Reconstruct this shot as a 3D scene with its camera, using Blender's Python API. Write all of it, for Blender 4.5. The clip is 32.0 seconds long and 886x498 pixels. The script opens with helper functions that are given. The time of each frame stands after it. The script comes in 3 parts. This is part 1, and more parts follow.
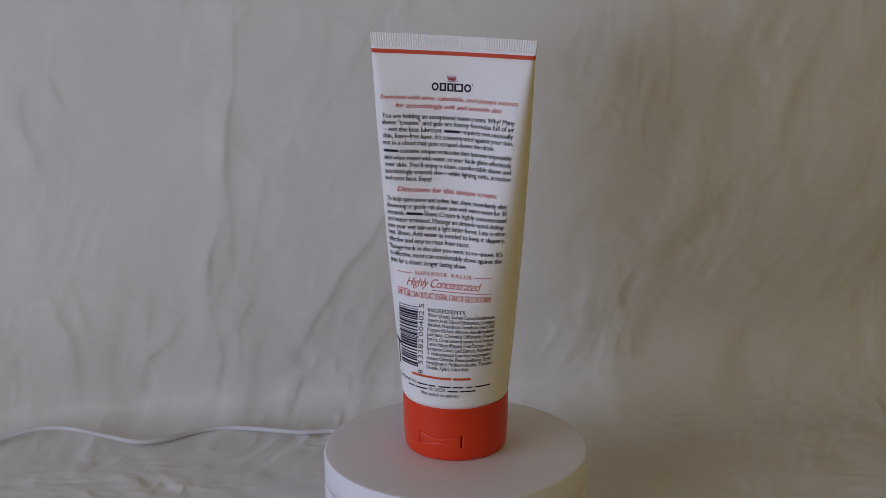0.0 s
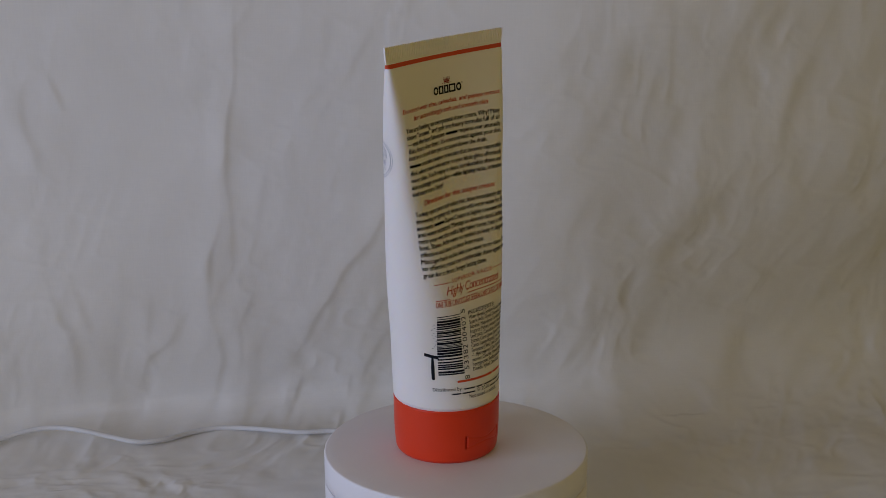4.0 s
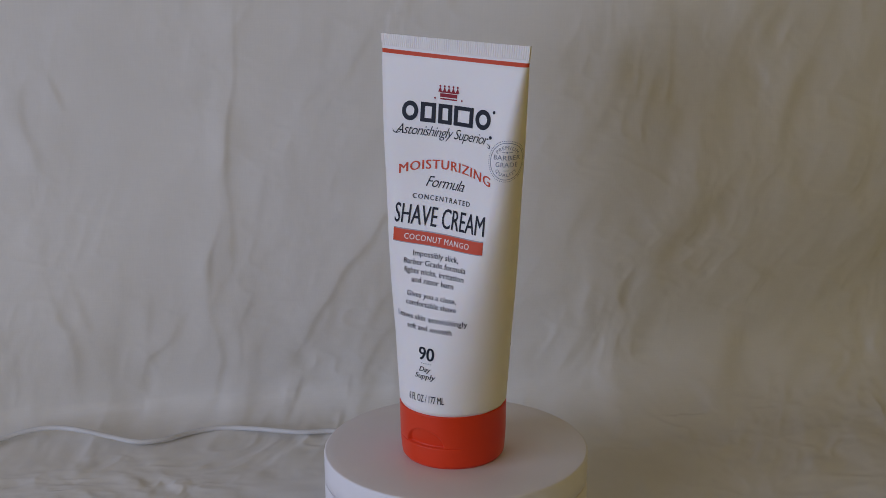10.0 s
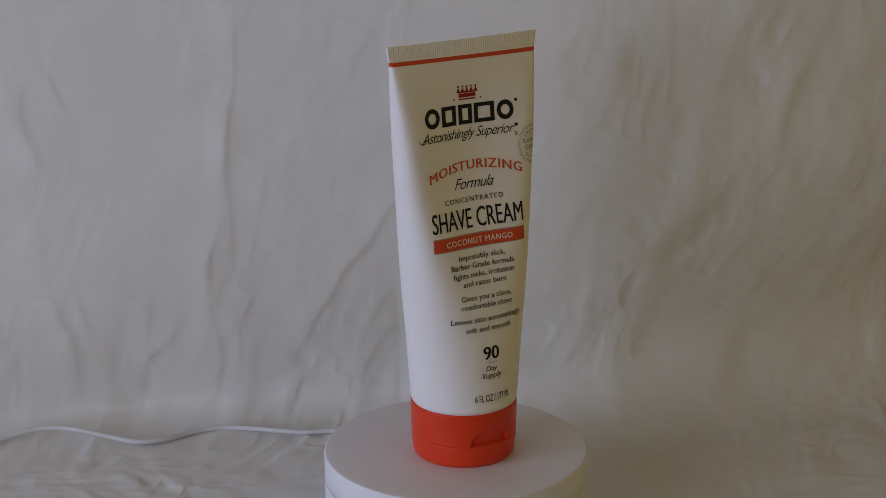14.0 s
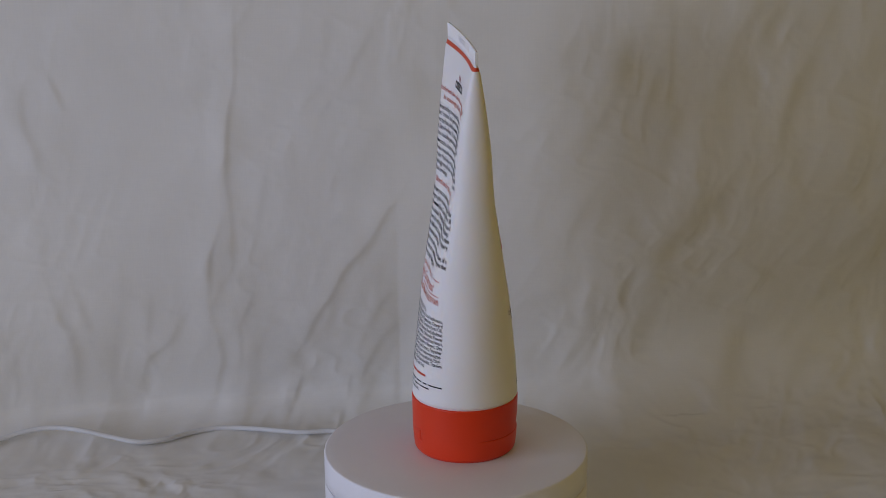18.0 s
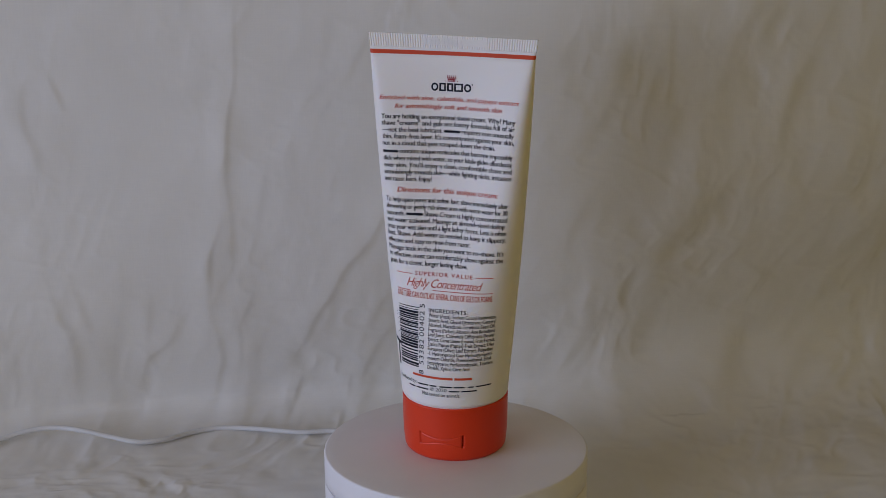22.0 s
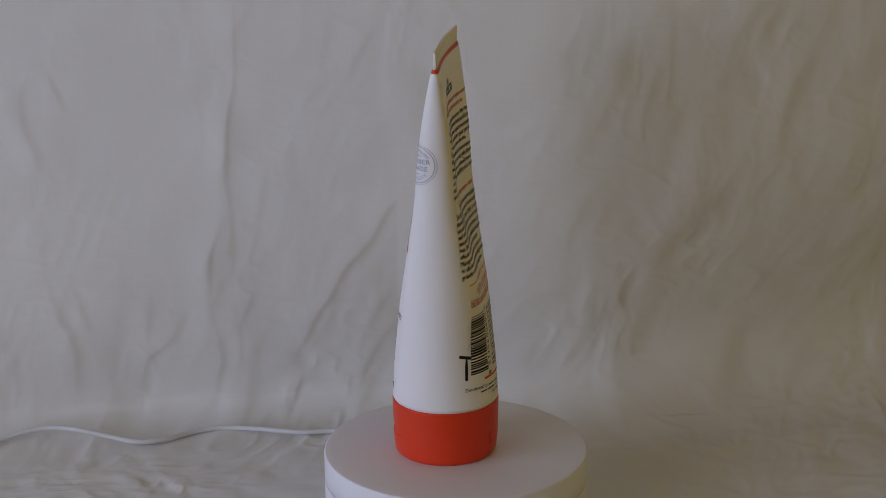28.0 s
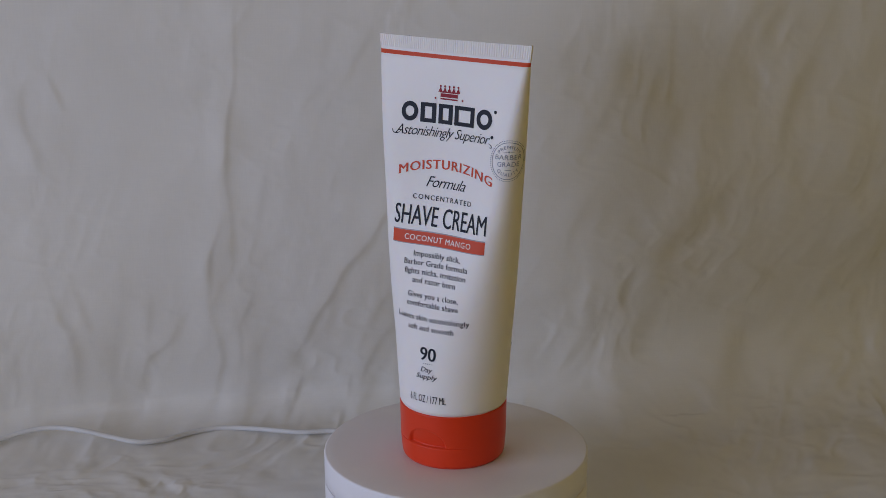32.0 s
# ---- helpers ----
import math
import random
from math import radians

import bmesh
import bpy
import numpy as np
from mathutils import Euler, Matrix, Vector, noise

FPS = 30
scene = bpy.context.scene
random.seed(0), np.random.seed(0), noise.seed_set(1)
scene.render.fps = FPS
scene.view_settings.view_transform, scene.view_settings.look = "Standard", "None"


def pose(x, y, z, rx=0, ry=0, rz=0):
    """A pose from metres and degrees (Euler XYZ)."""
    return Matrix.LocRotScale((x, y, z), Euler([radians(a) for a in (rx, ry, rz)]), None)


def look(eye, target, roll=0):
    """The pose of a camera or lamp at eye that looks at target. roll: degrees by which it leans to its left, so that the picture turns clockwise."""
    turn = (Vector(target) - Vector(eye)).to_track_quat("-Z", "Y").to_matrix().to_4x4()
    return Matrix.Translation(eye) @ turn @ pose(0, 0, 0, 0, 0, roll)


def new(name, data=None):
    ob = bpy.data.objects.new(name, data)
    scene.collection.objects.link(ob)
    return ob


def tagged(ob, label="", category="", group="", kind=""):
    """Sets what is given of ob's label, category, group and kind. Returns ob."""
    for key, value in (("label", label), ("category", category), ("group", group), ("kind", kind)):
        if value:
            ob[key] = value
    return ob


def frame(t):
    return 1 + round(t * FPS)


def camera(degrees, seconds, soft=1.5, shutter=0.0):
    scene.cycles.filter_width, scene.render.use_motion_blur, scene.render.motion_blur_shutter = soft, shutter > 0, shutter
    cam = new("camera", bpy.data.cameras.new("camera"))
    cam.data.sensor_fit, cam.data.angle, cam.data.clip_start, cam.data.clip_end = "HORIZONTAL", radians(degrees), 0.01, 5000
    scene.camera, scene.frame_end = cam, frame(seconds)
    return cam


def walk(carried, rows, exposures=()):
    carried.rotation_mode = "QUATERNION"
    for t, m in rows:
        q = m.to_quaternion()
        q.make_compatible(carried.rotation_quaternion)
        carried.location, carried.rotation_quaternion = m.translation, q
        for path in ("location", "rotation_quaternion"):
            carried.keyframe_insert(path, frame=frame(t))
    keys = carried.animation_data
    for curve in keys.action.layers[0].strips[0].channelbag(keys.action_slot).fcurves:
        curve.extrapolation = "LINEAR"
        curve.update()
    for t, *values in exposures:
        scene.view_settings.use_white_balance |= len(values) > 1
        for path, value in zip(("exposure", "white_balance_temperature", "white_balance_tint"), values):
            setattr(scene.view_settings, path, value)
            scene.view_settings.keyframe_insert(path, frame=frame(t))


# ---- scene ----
# The camera stands still in front of the turntable; the origin is the middle of the platter's top.
cam = camera(29.506, 32.0, soft=0.6)
EYE, AIM = (0.0, -0.71347, 0.30694), (-0.005419, 0.005257, 0.092696)
walk(cam, [(0.0, look(EYE, AIM, -0.327)), (32.0, look(EYE, AIM, -0.327))])

# ---- light: one broad window in the wall beside the table, a closed room around ----
world = bpy.data.worlds.new("sky")
scene.world = world
world.use_nodes = True
sky = world.node_tree.nodes.new("ShaderNodeTexSky")
sky.sky_type, sky.sun_disc = "NISHITA", False
sky.sun_elevation, sky.sun_rotation = radians(40), radians(60)
background = world.node_tree.nodes["Background"]
background.inputs["Strength"].default_value = 0.1
world.node_tree.links.new(sky.outputs[0], background.inputs["Color"])

WINDOW = dict(x=-1.25, y0=-2.70, y1=-0.24, z0=-0.06, z1=0.78)
lamp = bpy.data.lights.new("window_light", "AREA")
lamp.shape, lamp.size, lamp.size_y = "RECTANGLE", 2.42, 0.80
lamp.energy, lamp.color = 24.3, (0.645, 0.745, 1.105)
window_light = new("window_light", lamp)
window_light.matrix_world = look((WINDOW["x"] - 0.02, -1.47, 0.36), (0.0, -1.47, 0.36))
scene.view_settings.exposure = 0.0


# ---- materials ----
def material(name, colour, rough=0.5, metal=0.0, bump=0.0, scale=300.0, mottle=0.06, mottle_scale=30.0, spec=0.5, sheen=0.0, under=0.0):
    """A principled surface with a fine grain, a broader unevenness and a little relief."""
    m = bpy.data.materials.new(name)
    m.use_nodes = True
    nt = m.node_tree
    b = nt.nodes["Principled BSDF"]
    b.inputs["Roughness"].default_value = rough
    b.inputs["Metallic"].default_value = metal
    b.inputs["Specular IOR Level"].default_value = spec
    b.inputs["Sheen Weight"].default_value = sheen
    if under:
        b.inputs["Subsurface Weight"].default_value = under
        b.inputs["Subsurface Radius"].default_value = (0.004, 0.003, 0.002)
        b.inputs["Subsurface Scale"].default_value = 0.5
    co = nt.nodes.new("ShaderNodeTexCoord")
    big = nt.nodes.new("ShaderNodeTexNoise")
    big.inputs["Scale"].default_value, big.inputs["Detail"].default_value = mottle_scale, 4
    fine = nt.nodes.new("ShaderNodeTexNoise")
    fine.inputs["Scale"].default_value, fine.inputs["Detail"].default_value = scale, 2
    for n in (big, fine):
        nt.links.new(co.outputs["Object"], n.inputs["Vector"])
    mix = nt.nodes.new("ShaderNodeMath")
    mix.operation = "MULTIPLY_ADD"
    mix.inputs[1].default_value = 0.4
    nt.links.new(fine.outputs["Fac"], mix.inputs[0])
    nt.links.new(big.outputs["Fac"], mix.inputs[2])
    ramp = nt.nodes.new("ShaderNodeMapRange")
    ramp.inputs["From Min"].default_value, ramp.inputs["From Max"].default_value = 0.45, 0.95
    ramp.inputs["To Min"].default_value, ramp.inputs["To Max"].default_value = 1.0 - mottle, 1.0 + mottle
    nt.links.new(mix.outputs[0], ramp.inputs["Value"])
    tint = nt.nodes.new("ShaderNodeVectorMath")
    tint.operation = "SCALE"
    tint.inputs[0].default_value = colour
    nt.links.new(ramp.outputs["Result"], tint.inputs["Scale"])
    nt.links.new(tint.outputs["Vector"], b.inputs["Base Color"])
    rr = nt.nodes.new("ShaderNodeMapRange")
    rr.inputs["To Min"].default_value, rr.inputs["To Max"].default_value = max(rough - 0.08, 0.02), min(rough + 0.08, 1.0)
    nt.links.new(big.outputs["Fac"], rr.inputs["Value"])
    nt.links.new(rr.outputs["Result"], b.inputs["Roughness"])
    if bump:
        bp = nt.nodes.new("ShaderNodeBump")
        bp.inputs["Strength"].default_value, bp.inputs["Distance"].default_value = bump, 0.0004
        nt.links.new(fine.outputs["Fac"], bp.inputs["Height"])
        nt.links.new(bp.outputs["Normal"], b.inputs["Normal"])
    return m


def cloth_material():
    """Washed cotton muslin: a fine weave, slubs and faint uneven bleaching."""
    m = bpy.data.materials.new("muslin")
    m.use_nodes = True
    nt = m.node_tree
    b = nt.nodes["Principled BSDF"]
    b.inputs["Roughness"].default_value = 0.95
    b.inputs["Specular IOR Level"].default_value = 0.15
    b.inputs["Sheen Weight"].default_value = 0.15
    co = nt.nodes.new("ShaderNodeTexCoord")

    def weave(sx, sz):
        mp = nt.nodes.new("ShaderNodeMapping")
        mp.inputs["Scale"].default_value = (sx, sx, sz)
        nt.links.new(co.outputs["Object"], mp.inputs["Vector"])
        n = nt.nodes.new("ShaderNodeTexNoise")
        n.inputs["Scale"].default_value, n.inputs["Detail"].default_value = 1.0, 2
        nt.links.new(mp.outputs[0], n.inputs["Vector"])
        return n

    warp, weft = weave(1700, 90), weave(110, 1700)
    blot = nt.nodes.new("ShaderNodeTexNoise")
    blot.inputs["Scale"].default_value, blot.inputs["Detail"].default_value = 14, 5
    nt.links.new(co.outputs["Object"], blot.inputs["Vector"])
    add = nt.nodes.new("ShaderNodeMath")
    add.operation = "ADD"
    nt.links.new(warp.outputs["Fac"], add.inputs[0])
    nt.links.new(weft.outputs["Fac"], add.inputs[1])
    ramp = nt.nodes.new("ShaderNodeValToRGB")
    ramp.color_ramp.elements[0].position, ramp.color_ramp.elements[1].position = 0.3, 0.7
    ramp.color_ramp.elements[0].color = (*CLOTH_DARK, 1)
    ramp.color_ramp.elements[1].color = (*CLOTH_LIGHT, 1)
    nt.links.new(blot.outputs["Fac"], ramp.inputs["Fac"])
    grain = nt.nodes.new("ShaderNodeMapRange")
    grain.inputs["From Min"].default_value, grain.inputs["From Max"].default_value = 0.6, 1.4
    grain.inputs["To Min"].default_value, grain.inputs["To Max"].default_value = 0.98, 1.02
    nt.links.new(add.outputs[0], grain.inputs["Value"])
    tint = nt.nodes.new("ShaderNodeVectorMath")
    tint.operation = "SCALE"
    nt.links.new(ramp.outputs["Color"], tint.inputs[0])
    nt.links.new(grain.outputs["Result"], tint.inputs["Scale"])
    nt.links.new(tint.outputs["Vector"], b.inputs["Base Color"])
    bp = nt.nodes.new("ShaderNodeBump")
    bp.inputs["Strength"].default_value, bp.inputs["Distance"].default_value = 0.12, 0.0002
    nt.links.new(add.outputs[0], bp.inputs["Height"])
    nt.links.new(bp.outputs["Normal"], b.inputs["Normal"])
    return m


CLOTH_DARK, CLOTH_LIGHT = (0.665, 0.63, 0.575), (0.715, 0.68, 0.625)
MUSLIN = cloth_material()
TUBE_WHITE = material("tube_plastic", (0.80, 0.75, 0.70), 0.45, bump=0.03, scale=900, mottle=0.012, spec=0.4, under=0.25)
CAP_RED = material("cap_plastic", (0.66, 0.042, 0.010), 0.36, bump=0.04, scale=1200, mottle=0.03, spec=0.3)
INK_BLACK = material("black_ink", (0.008, 0.009, 0.015), 0.5, mottle=0.05, spec=0.2)
INK_RED = material("red_ink", (0.58, 0.070, 0.026), 0.5, mottle=0.05, spec=0.2)
INK_CROWN = material("crimson_ink", (0.27, 0.014, 0.022), 0.5, mottle=0.05, spec=0.2)
INK_GREY = material("grey_ink", (0.21, 0.225, 0.27), 0.5, mottle=0.05, spec=0.2)
INK_WHITE = material("white_ink", (0.80, 0.72, 0.62), 0.45, mottle=0.03)
INK_SILVER = material("silver_ink", (0.30, 0.26, 0.25), 0.4, mottle=0.05)
PLATTER = material("platter_plastic", (0.74, 0.70, 0.685), 0.5, bump=0.12, scale=1500, mottle=0.02, mottle_scale=60)
# dark tone for the shade in the platter's gap, and for the rubber feet
GROOVE = material("gap_shade_and_rubber", (0.20, 0.19, 0.18), 0.7)
CABLE = material("cable_rubber", (0.62, 0.60, 0.575), 0.45, bump=0.05, scale=700, mottle=0.04)
# saturated ochre so that the added walls reflect a warm fill
BOUNCE_PAINT = material("warm_bounce_paint", (0.785, 0.592, 0.13), 0.9, bump=0.15, scale=200, mottle=0.03, mottle_scale=3)
CEILING = material("ceiling_paint", (0.62, 0.56, 0.46), 0.9, bump=0.1, scale=150, mottle=0.02, mottle_scale=3)
BOARDS = material("floor_boards", (0.16, 0.09, 0.045), 0.5, bump=0.2, scale=60, mottle=0.2, mottle_scale=6)
OAK = material("table_wood", (0.09, 0.055, 0.032), 0.5, bump=0.15, scale=120, mottle=0.15, mottle_scale=9)


# ---- makers ----
def link(name, me, mat, parent=None, label="", smooth=True):
    ob = new(name, me)
    if mat:
        me.materials.clear()
        me.materials.append(mat)
    me.polygons.foreach_set("use_smooth", [smooth] * len(me.polygons))
    if parent:
        ob.parent = parent
    if label:
        ob["label"] = label
    return ob


def part(name, bm, mat, parent=None, label="", smooth=True):
    me = bpy.data.meshes.new(name)
    bm.to_mesh(me)
    bm.free()
    return link(name, me, mat, parent, label, smooth)


def grid_mesh(name, points, closed=False):
    """A mesh over a rows x columns x 3 array of points."""
    rows, cols = points.shape[:2]
    i = np.arange(rows - 1)[:, None] * cols
    j = np.arange(cols if closed else cols - 1)[None, :]
    k = (j + 1) % cols
    quads = np.stack([i + j, i + k, i + cols + k, i + cols + j], -1).reshape(-1, 4)
    me = bpy.data.meshes.new(name)
    me.from_pydata(points.reshape(-1, 3).tolist(), [], quads.tolist())
    me.update()
    return me


def box(name, x0, x1, y0, y1, z0, z1, mat, parent=None, bevel=0.0):
    bm = bmesh.new()
    bmesh.ops.create_cube(bm, size=1)
    for v in bm.verts:
        v.co = ((x0, x1)[v.co.x > 0], (y0, y1)[v.co.y > 0], (z0, z1)[v.co.z > 0])
    if bevel:
        bmesh.ops.bevel(bm, geom=bm.edges[:], offset=bevel, segments=2, affect="EDGES")
    return part(name, bm, mat, parent, smooth=False)


def lathe(profile, segments=160):
    """A turned body from (radius, height) pairs, as points for grid_mesh."""
    a = np.linspace(0, 2 * math.pi, segments, endpoint=False)
    pr = np.array(profile)
    return np.stack([pr[:, :1] * np.cos(a), pr[:, :1] * np.sin(a), pr[:, 1:] + 0 * a], -1)


# ---- the room: unseen, its ochre walls added to throw back warm fill ----
X0, X1, Y0, Y1, ZF, ZC = -1.25, 0.90, -3.4, 0.40, -0.79, 1.75


def build_room():
    w = WINDOW
    tagged(box("floor", X0 - 0.1, X1 + 0.1, Y0 - 0.1, Y1 + 0.1, ZF - 0.1, ZF, BOARDS), "brown wooden floor of the room", "floor", kind="structure")
    tagged(box("ceiling", X0 - 0.1, X1 + 0.1, Y0 - 0.1, Y1 + 0.1, ZC, ZC + 0.1, CEILING), "plain off-white painted ceiling", "ceiling", kind="structure")
    tagged(box("wall_back", X0, X1, Y1, Y1 + 0.1, ZF, ZC, BOUNCE_PAINT), "unseen wall behind the cloth, ochre added for warm bounce light", "wall", kind="structure")
    tagged(box("wall_front", X0, X1, Y0 - 0.1, Y0, ZF, ZC, BOUNCE_PAINT), "unseen wall, ochre added for warm bounce light", "wall", kind="structure")
    tagged(box("wall_right", X1, X1 + 0.1, Y0 - 0.1, Y1 + 0.1, ZF, ZC, BOUNCE_PAINT), "unseen wall, ochre added for warm bounce light", "wall", kind="structure")
    bm = bmesh.new()
    for y0, y1, z0, z1 in ((Y0 - 0.1, w["y0"], ZF, ZC), (w["y1"], Y1 + 0.1, ZF, ZC), (w["y0"], w["y1"], ZF, w["z0"]), (w["y0"], w["y1"], w["z1"], ZC)):
        cube = bmesh.ops.create_cube(bm, size=1)["verts"]
        for v in cube:
            v.co = ((X0 - 0.1, X0)[v.co.x > 0], (y0, y1)[v.co.y > 0], (z0, z1)[v.co.z > 0])
    tagged(part("wall_left", bm, BOUNCE_PAINT, smooth=False), "unseen wall with a window opening, ochre added for warm bounce light", "wall", kind="structure")


def build_table():
    t = tagged(new("table"), "wooden table hidden under the muslin cloth", "table")
    t.location = (0.0, 0.0, ZF)
    top = -0.043 - ZF
    box("tabletop", -0.60, 0.60, -0.34, 0.38, top - 0.03, top, OAK, t, 0.003)
    for x in (-0.55, 0.55):
        for y in (-0.29, 0.33):
            box("leg", x - 0.025, x + 0.025, y - 0.025, y + 0.025, 0.0, top - 0.0305, OAK, t, 0.003)


# ---- the muslin backdrop: it lies on the table, sweeps up and hangs behind ----
TABLE_Z, WALL_Y = -0.040, 0.1180


def smooth_noise(x, y, seed):
    """Smooth value noise in about -1..1 over arrays of coordinates."""
    rng = np.random.RandomState(seed)
    table = rng.uniform(-1, 1, (64, 64))
    xi, yi = np.floor(x).astype(int), np.floor(y).astype(int)
    fx, fy = x - xi, y - yi
    fx, fy = fx ** 3 * (fx * (6 * fx - 15) + 10), fy ** 3 * (fy * (6 * fy - 15) + 10)
    a, b = table[xi % 64, yi % 64], table[(xi + 1) % 64, yi % 64]
    c, d = table[xi % 64, (yi + 1) % 64], table[(xi + 1) % 64, (yi + 1) % 64]
    return (a * (1 - fx) + b * fx) * (1 - fy) + (c * (1 - fx) + d * fx) * fy


def ridged(x, y, seed):
    """Noise that rises to soft-topped creases."""
    return 1.15 - 2 * np.sqrt(smooth_noise(x, y, seed) ** 2 + 0.02)


def ease(v):
    """A smooth step from 0 to 1."""
    v = np.clip(v, 0, 1)
    return v * v * (3 - 2 * v)


FOLDS = []


def fold(width, height, *line):
    """A ridge along a line of (x, z) points on the hanging cloth: steeper on its right flank."""
    FOLDS.append((width, height, line))


def fold_height(x, z):
    out = np.zeros_like(x)
    for width, height, line in FOLDS:
        best, where = np.full_like(x, 9.0), np.zeros_like(x)
        side = np.zeros_like(x)
        n = len(line) - 1
        for i, ((ax, az), (bx, bz)) in enumerate(zip(line[:-1], line[1:])):
            dx, dz = bx - ax, bz - az
            ll = dx * dx + dz * dz
            t = np.clip(((x - ax) * dx + (z - az) * dz) / ll, 0, 1)
            ox, oz = x - ax - t * dx, z - az - t * dz
            d = np.hypot(ox, oz)
            s = (ox * -dz + oz * dx) / math.sqrt(ll)
            near = d < best
            best, side = np.where(near, d, best), np.where(near, s, side)
            where = np.where(near, (i + t) / n, where)
        w = np.where(side > 0, width * 0.42, width * 1.4)
        fade = np.sin(np.clip(where, 0.0, 1.0) * math.pi) ** 0.6 * 0.85 + 0.15
        out += height * fade * np.exp(-(best / w) ** 2)
    return out


def lay_folds():
    # the long upright fold, splitting in two below its middle
    fold(0.0170, 0.00140, (-0.109, 0.213), (-0.111, 0.171), (-0.113, 0.146), (-0.116, 0.119), (-0.118, 0.096), (-0.121, 0.066), (-0.127, 0.029))
    fold(0.0050, 0.00110, (-0.109, 0.213), (-0.111, 0.171), (-0.113, 0.146), (-0.116, 0.119), (-0.118, 0.096), (-0.117, 0.072), (-0.114, 0.054))
    fold(0.0065, 0.00125, (-0.121, 0.081), (-0.126, 0.060), (-0.130, 0.029), (-0.128, 0.010), (-0.126, -0.005), (-0.131, -0.028))
    fold(0.0050, 0.00090, (-0.106, 0.034), (-0.116, 0.013), (-0.116, -0.009))
    # creases of the lit end
    fold(0.0110, 0.00120, (-0.216, 0.078), (-0.214, 0.051), (-0.208, 0.032), (-0.202, 0.017), (-0.201, -0.002), (-0.202, -0.021))
    fold(0.0070, 0.00100, (-0.199, 0.048), (-0.193, 0.029), (-0.191, 0.015))
    fold(0.0080, 0.00110, (-0.221, 0.146), (-0.219, 0.129), (-0.215, 0.111), (-0.214, 0.099))
    fold(0.0060, 0.00100, (-0.204, 0.152), (-0.201, 0.142), (-0.200, 0.132))
    fold(0.0080, 0.00060, (-0.195, 0.183), (-0.200, 0.172), (-0.203, 0.159))
    fold(0.0070, 0.00150, (-0.143, 0.024), (-0.151, 0.009), (-0.163, -0.002), (-0.167, -0.015), (-0.167, -0.023))
    fold(0.0060, 0.00060, (-0.160, 0.035), (-0.163, 0.009))
    fold(0.0090, 0.00060, (-0.175, 0.060), (-0.174, 0.035), (-0.178, 0.011))
    fold(0.0070, 0.00070, (-0.096, 0.105), (-0.101, 0.088), (-0.105, 0.075))
    # slanting creases behind the tube
    fold(0.0070, 0.00130, (-0.043, 0.174), (-0.051, 0.157), (-0.059, 0.142))
    fold(0.0060, 0.00060, (-0.062, 0.151), (-0.072, 0.142), (-0.079, 0.135))
    fold(0.0060, 0.00150, (-0.029, 0.088), (-0.040, 0.070), (-0.048, 0.060), (-0.059, 0.043), (-0.068, 0.027), (-0.077, 0.013), (-0.082, 0.001))
    fold(0.0080, 0.00120, (-0.030, 0.015), (-0.042, -0.000), (-0.050, -0.013), (-0.054, -0.026))
    fold(0.0070, 0.00080, (-0.031, 0.035), (-0.040, 0.023), (-0.045, 0.010))
    fold(0.0050, 0.00110, (-0.083, -0.018), (-0.087, -0.028), (-0.093, -0.037))
    fold(0.0045, 0.00080, (-0.059, -0.017), (-0.061, -0.031))
    # broad waves on the shaded half
    fold(0.0070, 0.00070, (0.108, 0.173), (0.108, 0.156), (0.109, 0.143))
    fold(0.0080, 0.00050, (0.093, 0.150), (0.086, 0.140), (0.083, 0.124))
    fold(0.0100, 0.00070, (0.113, 0.132), (0.108, 0.117), (0.102, 0.099))
    fold(0.0090, 0.00080, (0.071, 0.091), (0.065, 0.074), (0.058, 0.061))
    fold(0.0120, 0.00110, (0.182, 0.157), (0.174, 0.144), (0.170, 0.124), (0.169, 0.108))
    fold(0.0090, 0.00060, (0.155, 0.124), (0.154, 0.104))
    fold(0.0050, 0.00080, (0.208, 0.187), (0.210, 0.168))
    fold(0.0180, 0.00100, (0.136, 0.086), (0.112, 0.062), (0.094, 0.039), (0.081, 0.017))
    fold(0.0060, 0.00050, (0.151, 0.041), (0.170, 0.026))
    fold(0.0180, 0.00160, (0.158, 0.009), (0.149, -0.016), (0.130, -0.033))
    # faint level creases from the cloth's old folding
    fold(0.0030, 0.00022, (-0.105, 0.178), (-0.077, 0.177))
    fold(0.0030, 0.00022, (0.077, 0.171), (0.128, 0.170))
    fold(0.0030, 0.00018, (0.075, 0.137), (0.112, 0.137))


